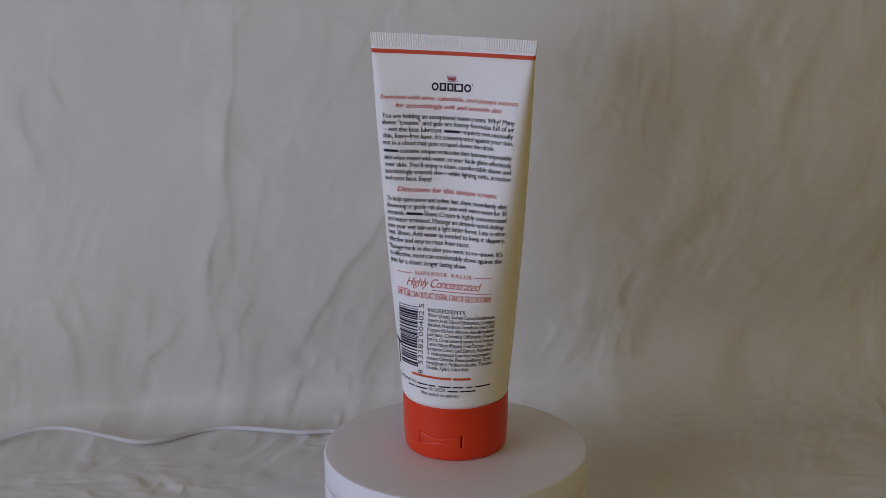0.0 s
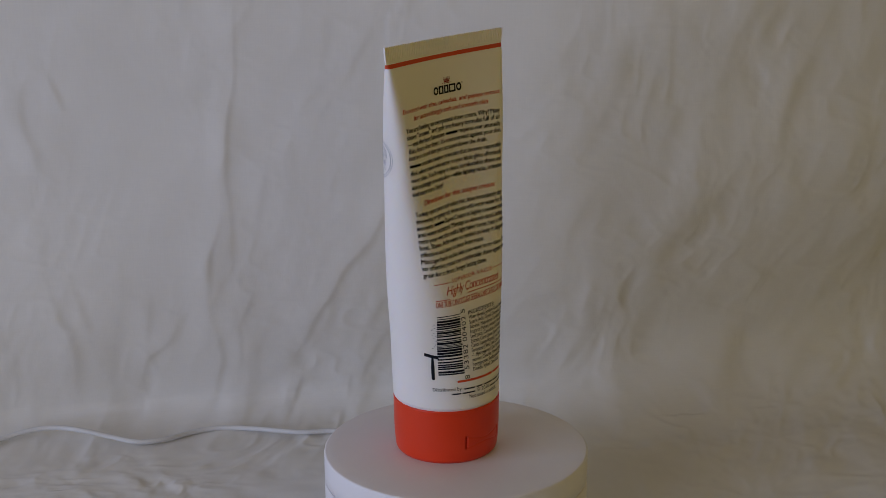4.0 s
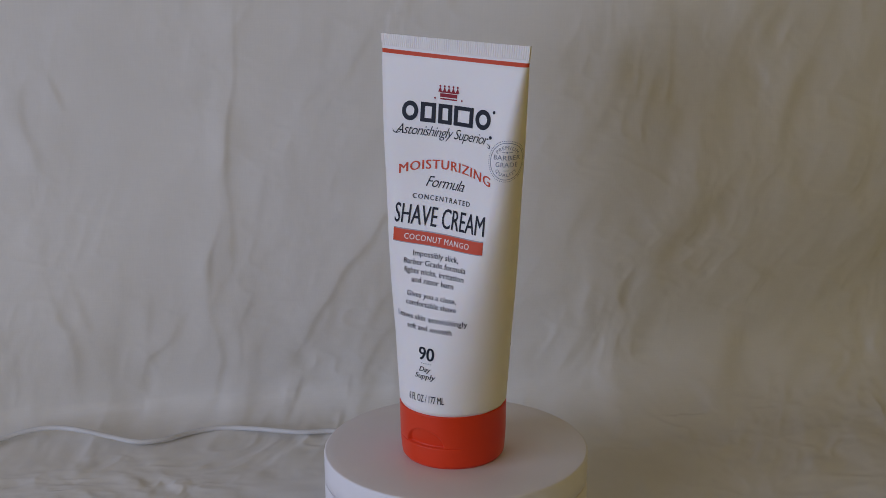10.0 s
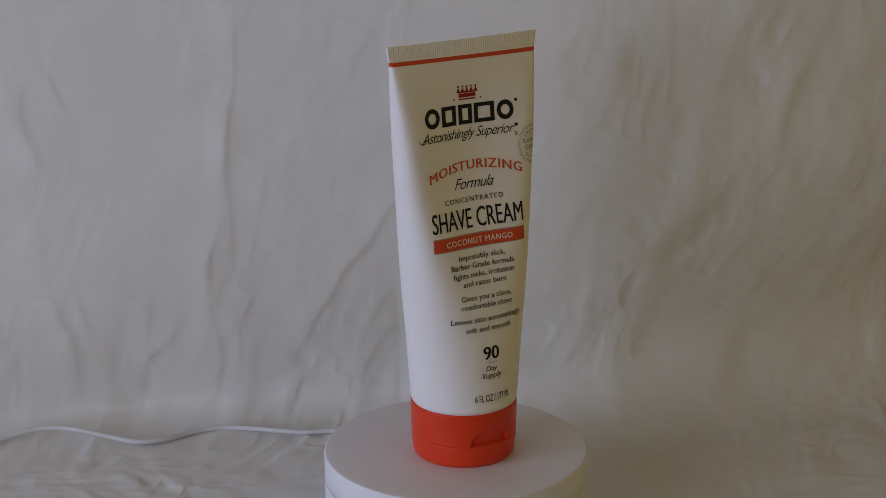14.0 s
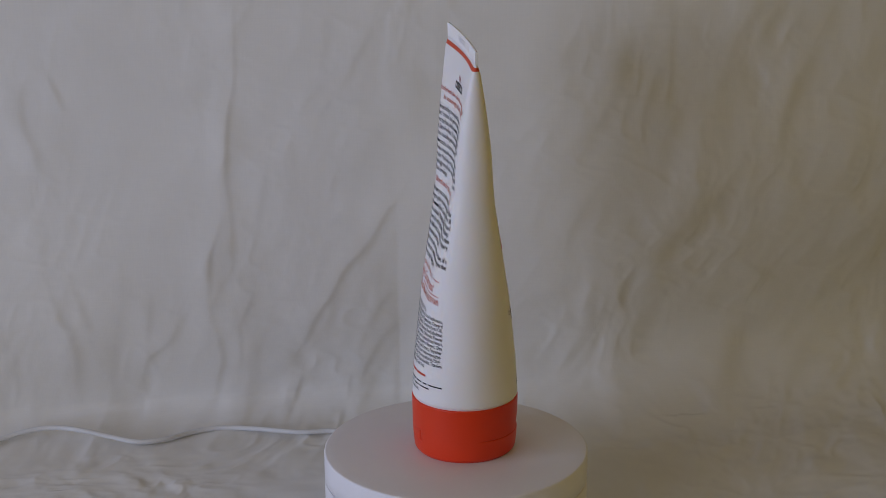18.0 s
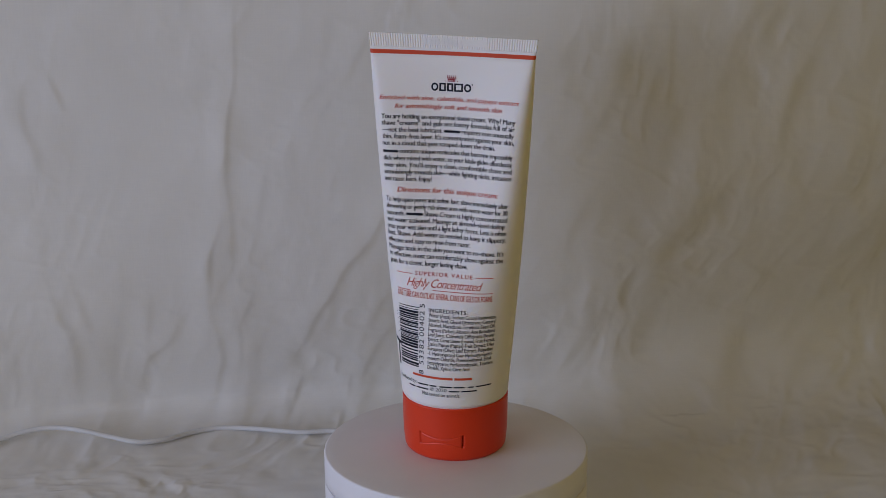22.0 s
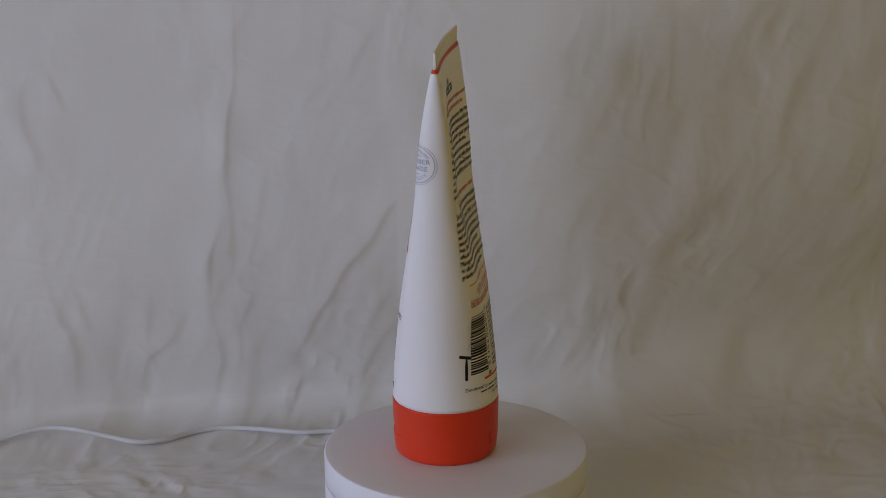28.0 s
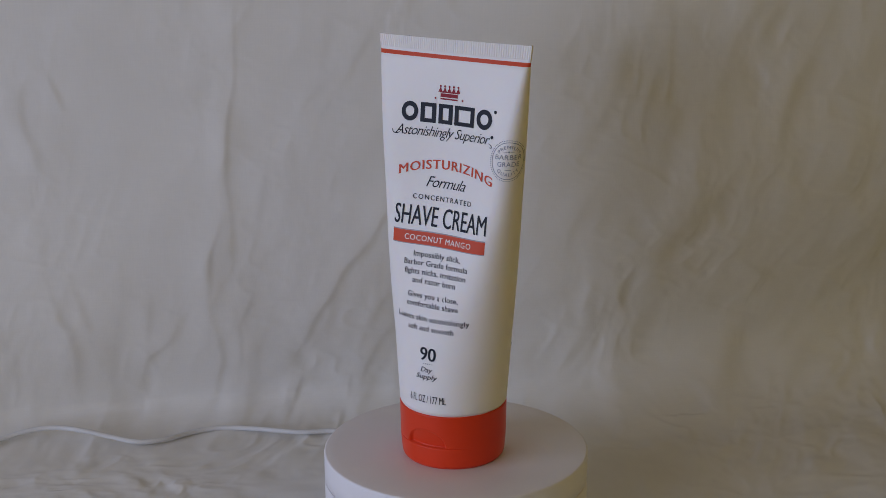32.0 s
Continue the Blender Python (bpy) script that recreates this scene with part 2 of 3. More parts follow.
def build_cloth():
    lay_folds()
    core = np.linspace(-0.26, 0.26, 620)
    xs = np.concatenate([np.linspace(-0.52, -0.263, 50), core, np.linspace(0.263, 0.52, 50)])
    ss = np.concatenate([np.linspace(-0.23, -0.135, 20), np.linspace(-0.13, 0.29, 520), np.linspace(0.295, 1.1, 90)])
    x, s = np.meshgrid(xs, ss)
    # a tight turn where the cable runs, a wide one past the turntable
    turn = 0.015 + 0.024 / (1 + np.exp(-(x - 0.07) / 0.025))
    arc = turn * math.pi / 2
    a = np.clip(s, 0, arc) / turn
    rise = np.clip(s - arc, 0, None)
    up_sweep = np.sin(a)
    y = WALL_Y - turn + 0.0100 * (1 - up_sweep) + np.minimum(s, 0) + turn * np.sin(a) + (1.7 + 0.9 / (1 + np.exp((x + 0.09) / 0.03))) * np.maximum(0.14 - np.sqrt(rise * rise + 0.0225 ** 2), 0) ** 2 * up_sweep
    z = TABLE_Z + turn * (1 - np.cos(a)) + rise
    up = np.sin(a)
    # fine and middling crumples, drawn out along the slant of the hang
    wx, wz = x + 0.012 * smooth_noise(x * 18, s * 14, 5), s + 0.012 * smooth_noise(x * 15 + 9, s * 15, 6)
    slant = 0.42 - 0.55 / (1 + np.exp((wx + 0.17) / 0.02))
    u, v = wx - slant * wz, wz + slant * wx
    crumple = 0.74 + 0.06 / (1 + np.exp(-(x - 0.02) / 0.04))
    patch = 0.9 + 0.45 * smooth_noise(x * 26 + 5, s * 26 + 1, 10)
    d = 0.0008 * smooth_noise(u * 15 + 3, v * 8, 161) + 0.0004 * patch * ridged(u * 23 + 7, v * 12 + 2, 162)
    d += crumple * patch * (0.0003 * ridged(u * 46, v * 30, 3) + 0.0006 * smooth_noise(u * 60 + 2, v * 42, 171))
    # small soft crumples all over, standing and lying alike
    ax, az = wx + 0.003 * smooth_noise(wx * 60, wz * 60, 21), wz + 0.003 * smooth_noise(wx * 60 + 5, wz * 60, 22)
    mottled = 0.0005 * smooth_noise(ax * 75 + az * 20, az * 62 - ax * 18, 23) + 0.00042 * ridged(ax * 88 - az * 30, az * 74 + ax * 24, 24)
    mottled += 0.00020 * smooth_noise(ax * 150, az * 140, 25) + 0.00009 * smooth_noise(ax * 260, az * 250, 7)
    mottled *= (0.8 + 0.45 * smooth_noise(x * 17 + 2, s * 17, 26)) * (1.35 - 0.45 * np.clip((s - 0.02) / 0.08, 0, 1) + 0.4 * np.exp(-((s - 0.014) / 0.02) ** 2))
    d += 1.25 * crumple * mottled
    lying = 0.0004 * ridged(wx * 46 + 4, wz * 34, 8) + 0.0004 * smooth_noise(wx * 85, wz * 70, 9) + 0.9 * mottled
    shaded = 1 / (1 + np.exp(-(x - 0.06) / 0.02))
    d += shaded * (0.0007 * smooth_noise(u * 40 + 6, v * 17 + 3, 41) + 0.0003 * smooth_noise(u * 85, v * 38 + 1, 42))
    hang = (0.45 + 0.15 * shaded) * d + 0.62 * fold_height(x + 0.002 * smooth_noise(x * 50, s * 40, 12), z + 0.002 * smooth_noise(x * 50, s * 50, 13)) * (0.9 + 0.4 * smooth_noise(x * 24, s * 30, 14)) - 0.002
    # the shaded half swings back from the light
    edge = 0.056 + 0.032 * np.tanh(((z - 0.10) / 0.08) ** 2) + 0.006 * smooth_noise(x * 9 + 3, s * 34, 31)
    soft = 0.030 - 0.021 * np.clip((z - 0.06) / 0.10, 0, 1)
    q = (x - edge) / soft
    low = np.clip((z + 0.040) / 0.10, 0, 1)
    swing = np.log1p(np.exp(np.clip(q, -30, 30))) * soft * (0.09 + 0.06 * ease((z - 0.08) / 0.06)) + (0.66 + 0.36 * ease((0.13 - z) / 0.18)) * np.maximum(x - edge, 0) ** 2
    # its foot swings further still
    swing += 0.28 * 0.03 * np.log1p(np.exp(np.clip((x - 0.115) / 0.03, -30, 30))) * ease((0.12 - z) / 0.17)
    swing *= (0.70 + 0.30 * low * low * (3 - 2 * low)) * np.clip((s + 0.12) / 0.12, 0, 1)
    belly = 0.22 * np.clip(-0.03 - x, 0, 0.24) * np.exp(-(np.maximum(z + 0.02, 0) / 0.085) ** 2)
    tuck = 0.004 * smooth_noise(x * 26 + 8, 0 * s, 33) + 0.0014 * smooth_noise(x * 70, 0 * s, 34)
    base = np.stack([x, y + swing + tuck * np.clip((s + 0.05) / 0.05, 0, 1) * np.exp(-np.maximum(s, 0) / 0.025) - belly * ease((s + 0.17) / 0.17), z], -1)
    normal = np.cross(np.gradient(base, axis=1), np.gradient(base, axis=0))
    normal /= np.linalg.norm(normal, axis=-1, keepdims=True)
    amount = hang * up + 0.8 * lying * (1 - up) + 0.00035 * patch * smooth_noise(wx * 42 + 1, wz * 42, 175) * np.clip(s / 0.02 + 0.4, 0.4, 1)
    amount = np.where(up < 0.5, np.maximum(amount, -0.001), amount) * np.clip((0.52 - np.abs(x)) / 0.1, 0.2, 1)
    moved = base + normal * amount[..., None]
    px, py, pz = moved[..., 0], moved[..., 1], moved[..., 2]
    # flat where the turntable stands
    stand = np.clip((np.hypot(px, py) - 0.058) / 0.02, 0, 1)
    pz = np.where(up < 0.05, TABLE_Z + (pz - TABLE_Z) * stand, pz)
    me = grid_mesh("muslin_backdrop", np.stack([px, py, pz], -1))
    ob = link("muslin_backdrop", me, MUSLIN)
    me.set_sharp_from_angle(angle=radians(32))
    th = ob.modifiers.new("thickness", "SOLIDIFY")
    th.thickness, th.offset = 0.0008, -1
    tagged(ob, "crumpled cream cotton muslin cloth swept up behind the turntable", "backdrop cloth")


# ---- turntable ----
def build_turntable():
    t = tagged(new("turntable"), "round matte white plastic display turntable lying on the muslin", "turntable")
    t.location = (0.0, 0.0, TABLE_Z)
    r = 0.0602
    top = -TABLE_Z
    rim = [(r - 0.0009 * (1 - math.sin(k)), top - 0.0009 * (1 - math.cos(k))) for k in np.linspace(0, math.pi / 2, 6)]
    prof = [(0.0005, top), (0.03, top), (0.055, top)] + rim + [(r + 0.0001, top - 0.007), (r, top - 0.0127), (r - 0.0003, top - 0.0129), (0.02, top - 0.0130)]
    platter = link("platter", grid_mesh("platter", lathe(prof, 200)[:, ::-1], True), PLATTER, t)
    # the gap's shade is put into this inner wall's dark colour
    link("groove", grid_mesh("groove", lathe([(r - 0.0024, top - 0.0120), (r - 0.0024, top - 0.0150)], 160)[:, ::-1], True), GROOVE, t, "dark inner wall under the platter, coloured as the gap's shade")
    low = [(0.02, top - 0.0138), (r - 0.0003, top - 0.0138), (r, top - 0.0140), (r, top - 0.025), (r - 0.0004, 0.003), (r - 0.002, 0.0012), (0.0005, 0.0010)]
    link("base", grid_mesh("base", lathe(low, 200)[:, ::-1], True), PLATTER, t)
    for k in range(4):
        a = math.pi / 4 + k * math.pi / 2
        link("rubber_foot", grid_mesh("rubber_foot", lathe([(0.0002, 0.0016), (0.006, 0.0016), (0.006, 0.0), (0.0002, 0.0)], 24) + np.array([0.045 * math.cos(a), 0.045 * math.sin(a), 0.0]), True), GROOVE, t)
    return t, platter


# ---- cable ----
def build_cable():
    c = tagged(new("power_cable"), "white rubber power cable snaking over the muslin to the turntable", "cable")
    c.location = (-0.1, 0.11, TABLE_Z)
    pts = [(-0.62, 0.03, 0.0022), (-0.46, 0.08, 0.0022), (-0.33, 0.062, 0.0022), (-0.2505, 0.0801, 0.0030), (-0.2359, 0.0915, 0.0050), (-0.2224, 0.0967, 0.0075), (-0.2095, 0.0987, 0.0085), (-0.1929, 0.0965, 0.0075), (-0.1781, 0.0952, 0.0045), (-0.1647, 0.0936, 0.0026),
           (-0.1522, 0.0975, 0.0022), (-0.1389, 0.1072, 0.0022), (-0.1261, 0.1120, 0.0024), (-0.1096, 0.1116, 0.0025), (-0.0943, 0.1087, 0.0024), (-0.0808, 0.1068, 0.0022), (-0.0645, 0.1082, 0.0022), (-0.0380, 0.0980, 0.0024), (-0.0200, 0.0850, 0.0030), (-0.0120, 0.0700, 0.0038)]
    cu = bpy.data.curves.new("cord", "CURVE")
    cu.dimensions, cu.bevel_depth, cu.bevel_resolution, cu.resolution_u, cu.use_fill_caps = "3D", 0.00138, 5, 10, True
    sp = cu.splines.new("BEZIER")
    sp.bezier_points.add(len(pts) - 1)
    for b, (x, y, z) in zip(sp.bezier_points, pts):
        b.co = (x + 0.1, y - 0.11, z)
        b.handle_left_type = b.handle_right_type = "AUTO"
    tmp = bpy.data.objects.new("cord", cu)
    scene.collection.objects.link(tmp)
    me = bpy.data.meshes.new_from_object(tmp.evaluated_get(bpy.context.evaluated_depsgraph_get()))
    bpy.data.objects.remove(tmp)
    link("cord", me, CABLE, c)
    box("plug", 0.082, 0.094, -0.049, -0.036, 0.0008, 0.0072, CABLE, c, 0.001)


# ---- the tube ----
R, CAP_H, SEAL_Z, TOP_Z, HALF, NECK = 0.024, 0.02608, 0.17860, 0.18836, 0.03785, 0.03672
LEAN_X, LEAN_Y, END_0, END_1 = 0.00333, -0.00167, 0.00046, 0.00208


KNOTS = (0.0, 0.12, 0.28, 0.45, 0.62, 0.78, 0.90, 1.0)
SWELL = (1.0, 1.0286, 0.970, 0.738, 0.466, 0.332, 0.203, 0.085)
SINK = (0.0, 0.02, 0.09, 0.21, 0.37, 0.50, 0.53, 0.45)


def along(values, s):
    """A smooth curve through the values at the knots, from the cap (0) to the seal (1)."""
    k = min(max(int(np.searchsorted(KNOTS, s)) - 1, 0), len(KNOTS) - 2)

    def slope(i):
        a, b = max(i - 1, 0), min(i + 1, len(KNOTS) - 1)
        return (values[b] - values[a]) / (KNOTS[b] - KNOTS[a]) * (0.6 if i == 0 else 1.0)

    h = KNOTS[k + 1] - KNOTS[k]
    t = (s - KNOTS[k]) / h
    return (2 * t ** 3 - 3 * t * t + 1) * values[k] + (t ** 3 - 2 * t * t + t) * h * slope(k) + (3 * t * t - 2 * t ** 3) * values[k + 1] + (t ** 3 - t * t) * h * slope(k + 1)


def section_table(rows=241, cols=257):
    """Quarter sections from the round foot to the flat seal: full rounded edges, faces pressed in towards the seal. The print was laid on while the faces were still full."""
    t = np.linspace(0, math.pi / 2, 600)
    xs, ys = [], []
    for s in np.linspace(0, 1, rows):
        wide, thick = R * (1 - s) + NECK * s + 0.0040 * s * (1 - s), R * along(SWELL, s)
        end, tight = min(thick * 1.3575, wide), min(thick * 1.12, wide)
        x = wide * np.sin(t) ** (2 / (2 + 3 * (wide - end) / end))
        full = thick * np.cos(t) * (1 - 0.8 * s * (1 - s) * (1 - (x / wide) ** 2))
        run = np.concatenate([[0], np.cumsum(np.hypot(np.diff(x), np.diff(full)))])
        even = np.interp(np.linspace(0, run[-1], cols), run, x)
        q = np.clip(even / wide, 0, 1)
        y = np.sqrt(1 - q ** (2 + 3 * (wide - tight) / tight)) * (1 - along(SINK, s) * (1 - q * q) ** 1.8)
        xs.append(even)
        ys.append(y * full.max() / y.max())
    return np.array(xs), np.array(ys)


SECTION_X, SECTION_Y = section_table()


def skin(phi, z, off=0.0):
    """A place on the tube: phi runs round it by girth from the middle of the front, z up. A circle at the cap, a flat line at the seal."""
    phi, z = np.broadcast_arrays(np.asarray(phi, float), np.asarray(z, float))
    p = (phi + math.pi) % (2 * math.pi) - math.pi
    s = np.clip((z - CAP_H) / (SEAL_Z - CAP_H), 0, 1)
    f = np.abs(p) / (math.pi / 2)
    front = np.where(f > 1, -1.0, 1.0)
    f = np.where(f > 1, 2 - f, f)
    rows, cols = SECTION_X.shape
    a, b = s * (rows - 1), f * (cols - 1)
    i, j = np.minimum(a.astype(int), rows - 2), np.minimum(b.astype(int), cols - 2)
    a, b = a - i, b - j

    def blend(table):
        return (table[i, j] * (1 - b) + table[i, j + 1] * b) * (1 - a) + (table[i + 1, j] * (1 - b) + table[i + 1, j + 1] * b) * a

    flare = 1 + (HALF / NECK - 1) * np.clip((z - SEAL_Z - 0.0015) / (TOP_Z - SEAL_Z - 0.0015), 0, 1) ** 0.8
    x, depth = np.sign(p) * blend(SECTION_X) * flare, blend(SECTION_Y)
    thin = (0.0011 - 0.0007 * np.clip((z - SEAL_Z) / 0.0035, 0, 1)) * np.sqrt(np.clip(1 - f ** 8, 0, 1))
    depth = np.maximum(depth * (1 - 0.72 * np.clip((z - SEAL_Z) / 0.0036, 0, 1)), thin)
    q = x / HALF
    bend = s ** 3 * ((END_0 + END_1) / 2 * q * q + (END_1 - END_0) / 2 * q)
    out = np.stack([x + LEAN_X * z, -front * depth + LEAN_Y * z + bend, z], -1)
    if np.any(off):
        e = 4e-3
        da = skin(phi + e, z) - skin(phi - e, z)
        db = skin(phi, z + 4e-4) - skin(phi, z - 4e-4)
        n = np.cross(da, db)
        n /= np.linalg.norm(n, axis=-1, keepdims=True) + 1e-12
        out = out + n * np.broadcast_to(off, z.shape)[..., None]
    return out


def around(n=72):
    return np.linspace(0, 2 * math.pi, 4 * n, endpoint=False)


def printed(name, uv_faces, mat, parent, side, label="", off=0.00015, layer=0.0):
    """Flat artwork (vertices in millimetres across and up, faces) laid on the skin; side is 0 for the front, pi for the back."""
    uv, faces = uv_faces
    uv = np.asarray(uv, float) * 0.001
    s = np.clip((uv[:, 1] - CAP_H) / (SEAL_Z - CAP_H), 0, 1)
    uv[:, 0] *= 1 - 0.12 * s * (1 - s)
    pts = skin(uv[:, 0] / R + side, uv[:, 1], off + 0.000025 * np.asarray(layer))
    me = bpy.data.meshes.new(name)
    me.from_pydata(pts.tolist(), [], [list(f) for f in faces])
    me.update()
    return link(name, me, mat, parent, label, smooth=False)


def feet(co, polygons, size, vs, fs):
    """Small slab serifs at the flat ends of the stems."""
    count, owner = {}, {}
    for p in polygons:
        for a, b in zip(p, p[1:] + p[:1]):
            key = (min(a, b), max(a, b))
            count[key] = count.get(key, 0) + 1
            owner[key] = p
    for (a, b), n in count.items():
        (ax, ay), (bx, by) = co[a], co[b]
        if n == 1 and abs(ay - by) < 0.006 and 0.03 < abs(ax - bx) < 0.17:
            inside = sum(co[k][1] for k in owner[(a, b)]) / len(owner[(a, b)])
            y1 = ay + (0.035 if inside > ay else -0.035)
            x0, x1 = min(ax, bx) - size, max(ax, bx) + (size if inside > ay else 0.2 * size)
            fs.append([len(vs) + k for k in range(4)])
            vs += [(x0, ay), (x1, ay), (x1, y1), (x0, y1)]


def letters(text, slant=0.0, weight=0.0, spacing=1.0, serif=0.0):
    """Vertices (em units, with a layer) and faces of a line of type; ##### stands for a plain bar."""
    vs, fs, cursor = [], [], 0.0
    extra, extra_faces = [], []
    for i, piece in enumerate(text.split("#####")):
        if i:
            strip, quads = rect(cursor, cursor + 2.55, 0.08, 0.44, 14)
            fs += [[len(vs) + k for k in q] for q in quads]
            vs += strip
            cursor += 2.55 + 0.28
        if not piece.strip():
            continue
        cu = bpy.data.curves.new("type", "FONT")
        cu.body, cu.shear, cu.offset, cu.space_character, cu.resolution_u = piece.strip(), slant, min(weight, 0.0), spacing, 3
        tmp = bpy.data.objects.new("type", cu)
        scene.collection.objects.link(tmp)
        me = bpy.data.meshes.new_from_object(tmp.evaluated_get(bpy.context.evaluated_depsgraph_get()))
        bpy.data.objects.remove(tmp)
        co = np.array([v.co[:2] for v in me.vertices])
        co[:, 0] += cursor - co[:, 0].min()
        base = len(vs)
        vs += [tuple(c) for c in co]
        fs += [[base + k for k in p.vertices] for p in me.polygons]
        if serif:
            feet(co, [tuple(p.vertices) for p in me.polygons], serif, extra, extra_faces)
        cursor = co[:, 0].max() + 0.28
        bpy.data.meshes.remove(me)
    flat = np.array(vs)
    layers = [np.column_stack([flat - (max(weight, 0.0), 0.0), np.zeros(len(flat))])]
    faces = list(fs)
    if weight > 0:
        faces += [[k + len(flat) for k in f] for f in fs]
        layers.append(np.column_stack([flat + (weight, 0.0), np.ones(len(flat))]))
    if extra:
        base = sum(len(a) for a in layers)
        faces += [[k + base for k in f] for f in extra_faces]
        layers.append(np.column_stack([np.array(extra), np.full(len(extra), 2.0)]))
    return np.concatenate(layers), faces


def rect(u0, u1, z0, z1, n=24):
    """A plain bar, split across so that it follows the curve."""
    us = np.linspace(u0, u1, n + 1)
    vs = [(u, z0) for u in us] + [(u, z1) for u in us]
    return vs, [[i, i + 1, n + 2 + i, n + 1 + i] for i in range(n)]


def slanted(shape, u0, slope):
    vs, fs = shape
    return [(u, z + (u - u0) * slope) for u, z in vs], fs


def ring(u, z, r0, r1, n=40, su=1.0):
    a = [2 * math.pi * i / n for i in range(n)]
    vs = [(u + su * r0 * math.cos(t), z + r0 * math.sin(t)) for t in a] + [(u + su * r1 * math.cos(t), z + r1 * math.sin(t)) for t in a]
    return vs, [[i, (i + 1) % n, n + (i + 1) % n, n + i] for i in range(n)]


def dot(u, z, r, n=10):
    return [(u + r * math.cos(2 * math.pi * i / n), z + r * math.sin(2 * math.pi * i / n)) for i in range(n)], [list(range(n))]


def joined(*shapes):
    vs, fs = [], []
    for v, f in shapes:
        fs += [[len(vs) + k for k in face] for face in f]
        vs += list(v)
    return vs, fs


CAP_LETTER = float(letters("H")[0][:, 1].max())


def line(tube, side, text, u, z, width, cap, ink, name="text_line", slant=0.0, weight=0.0, spacing=1.0, sag=0.0, serif=0.0, off=0.00015):
    """One line of type: centre u, baseline z, width and height of a capital, in millimetres."""
    vs, fs = letters(text, slant, weight, spacing, serif)
    lo, hi = vs[:, 0].min(), vs[:, 0].max()
    uu = u + ((vs[:, 0] - lo) / (hi - lo) - 0.5) * width
    zz = z + vs[:, 1] / CAP_LETTER * cap
    zz -= sag * ((uu - u) / (width / 2)) ** 2
    return printed(name, (np.stack([uu, zz], -1), fs), ink, tube, side, off=off, layer=vs[:, 2])


def emblem(tube, side, u, z, width, height, crown_z, crown_w, crown_h):
    """The maker's mark as plain shapes: a small crown over five heavy blocks."""
    w = width
    for i, (c, half) in enumerate(((-0.413, 0.087), (-0.218, 0.083), (-0.03, 0.077), (0.181, 0.112), (0.41, 0.09))):
        c, half, bar = u + c * w, half * w, 0.045 * w
        if i in (0, 4):
            mark = ring(c, z + height / 2, height / 2 - bar, height / 2, 32, half / (height / 2))
        else:
            mark = joined(rect(c - half, c - half + bar, z, z + height, 2), rect(c + half - bar, c + half, z, z + height, 2),
                          *[rect(c - half + bar, c + half - bar, z + h * height, z + (h + 0.2) * height, 4) for h in (0.0, 0.8)])
        printed("logo_block", mark, INK_BLACK, tube, side)
    b, h = crown_w, crown_h
    shapes = [rect(u - 0.42 * b, u + 0.42 * b, crown_z, crown_z + 0.10 * h, 6), rect(u - 0.42 * b, u + 0.42 * b, crown_z + 0.17 * h, crown_z + 0.42 * h, 6)]
    for k in range(5):
        c = u + (k - 2) * 0.215 * b
        shapes.append(([(c - 0.10 * b, crown_z + 0.5 * h), (c + 0.10 * b, crown_z + 0.5 * h), (c, crown_z + 0.86 * h)], [[0, 1, 2]]))
        shapes.append(dot(c, crown_z + 0.90 * h, 0.048 * b))
    shapes += [rect(u - 0.44 * b, u + 0.44 * b, crown_z + 0.46 * h, crown_z + 0.56 * h, 6), dot(u - 0.66 * b, crown_z + 0.06 * h, 0.045 * b, 8), dot(u + 0.66 * b, crown_z + 0.06 * h, 0.045 * b, 8)]
    printed("crown", joined(*shapes), INK_CROWN, tube, side, "dark crimson printed crown")
    printed("trade_dot", dot(u + 0.53 * w, z + 0.94 * height, 0.016 * w, 12), INK_BLACK, tube, side)


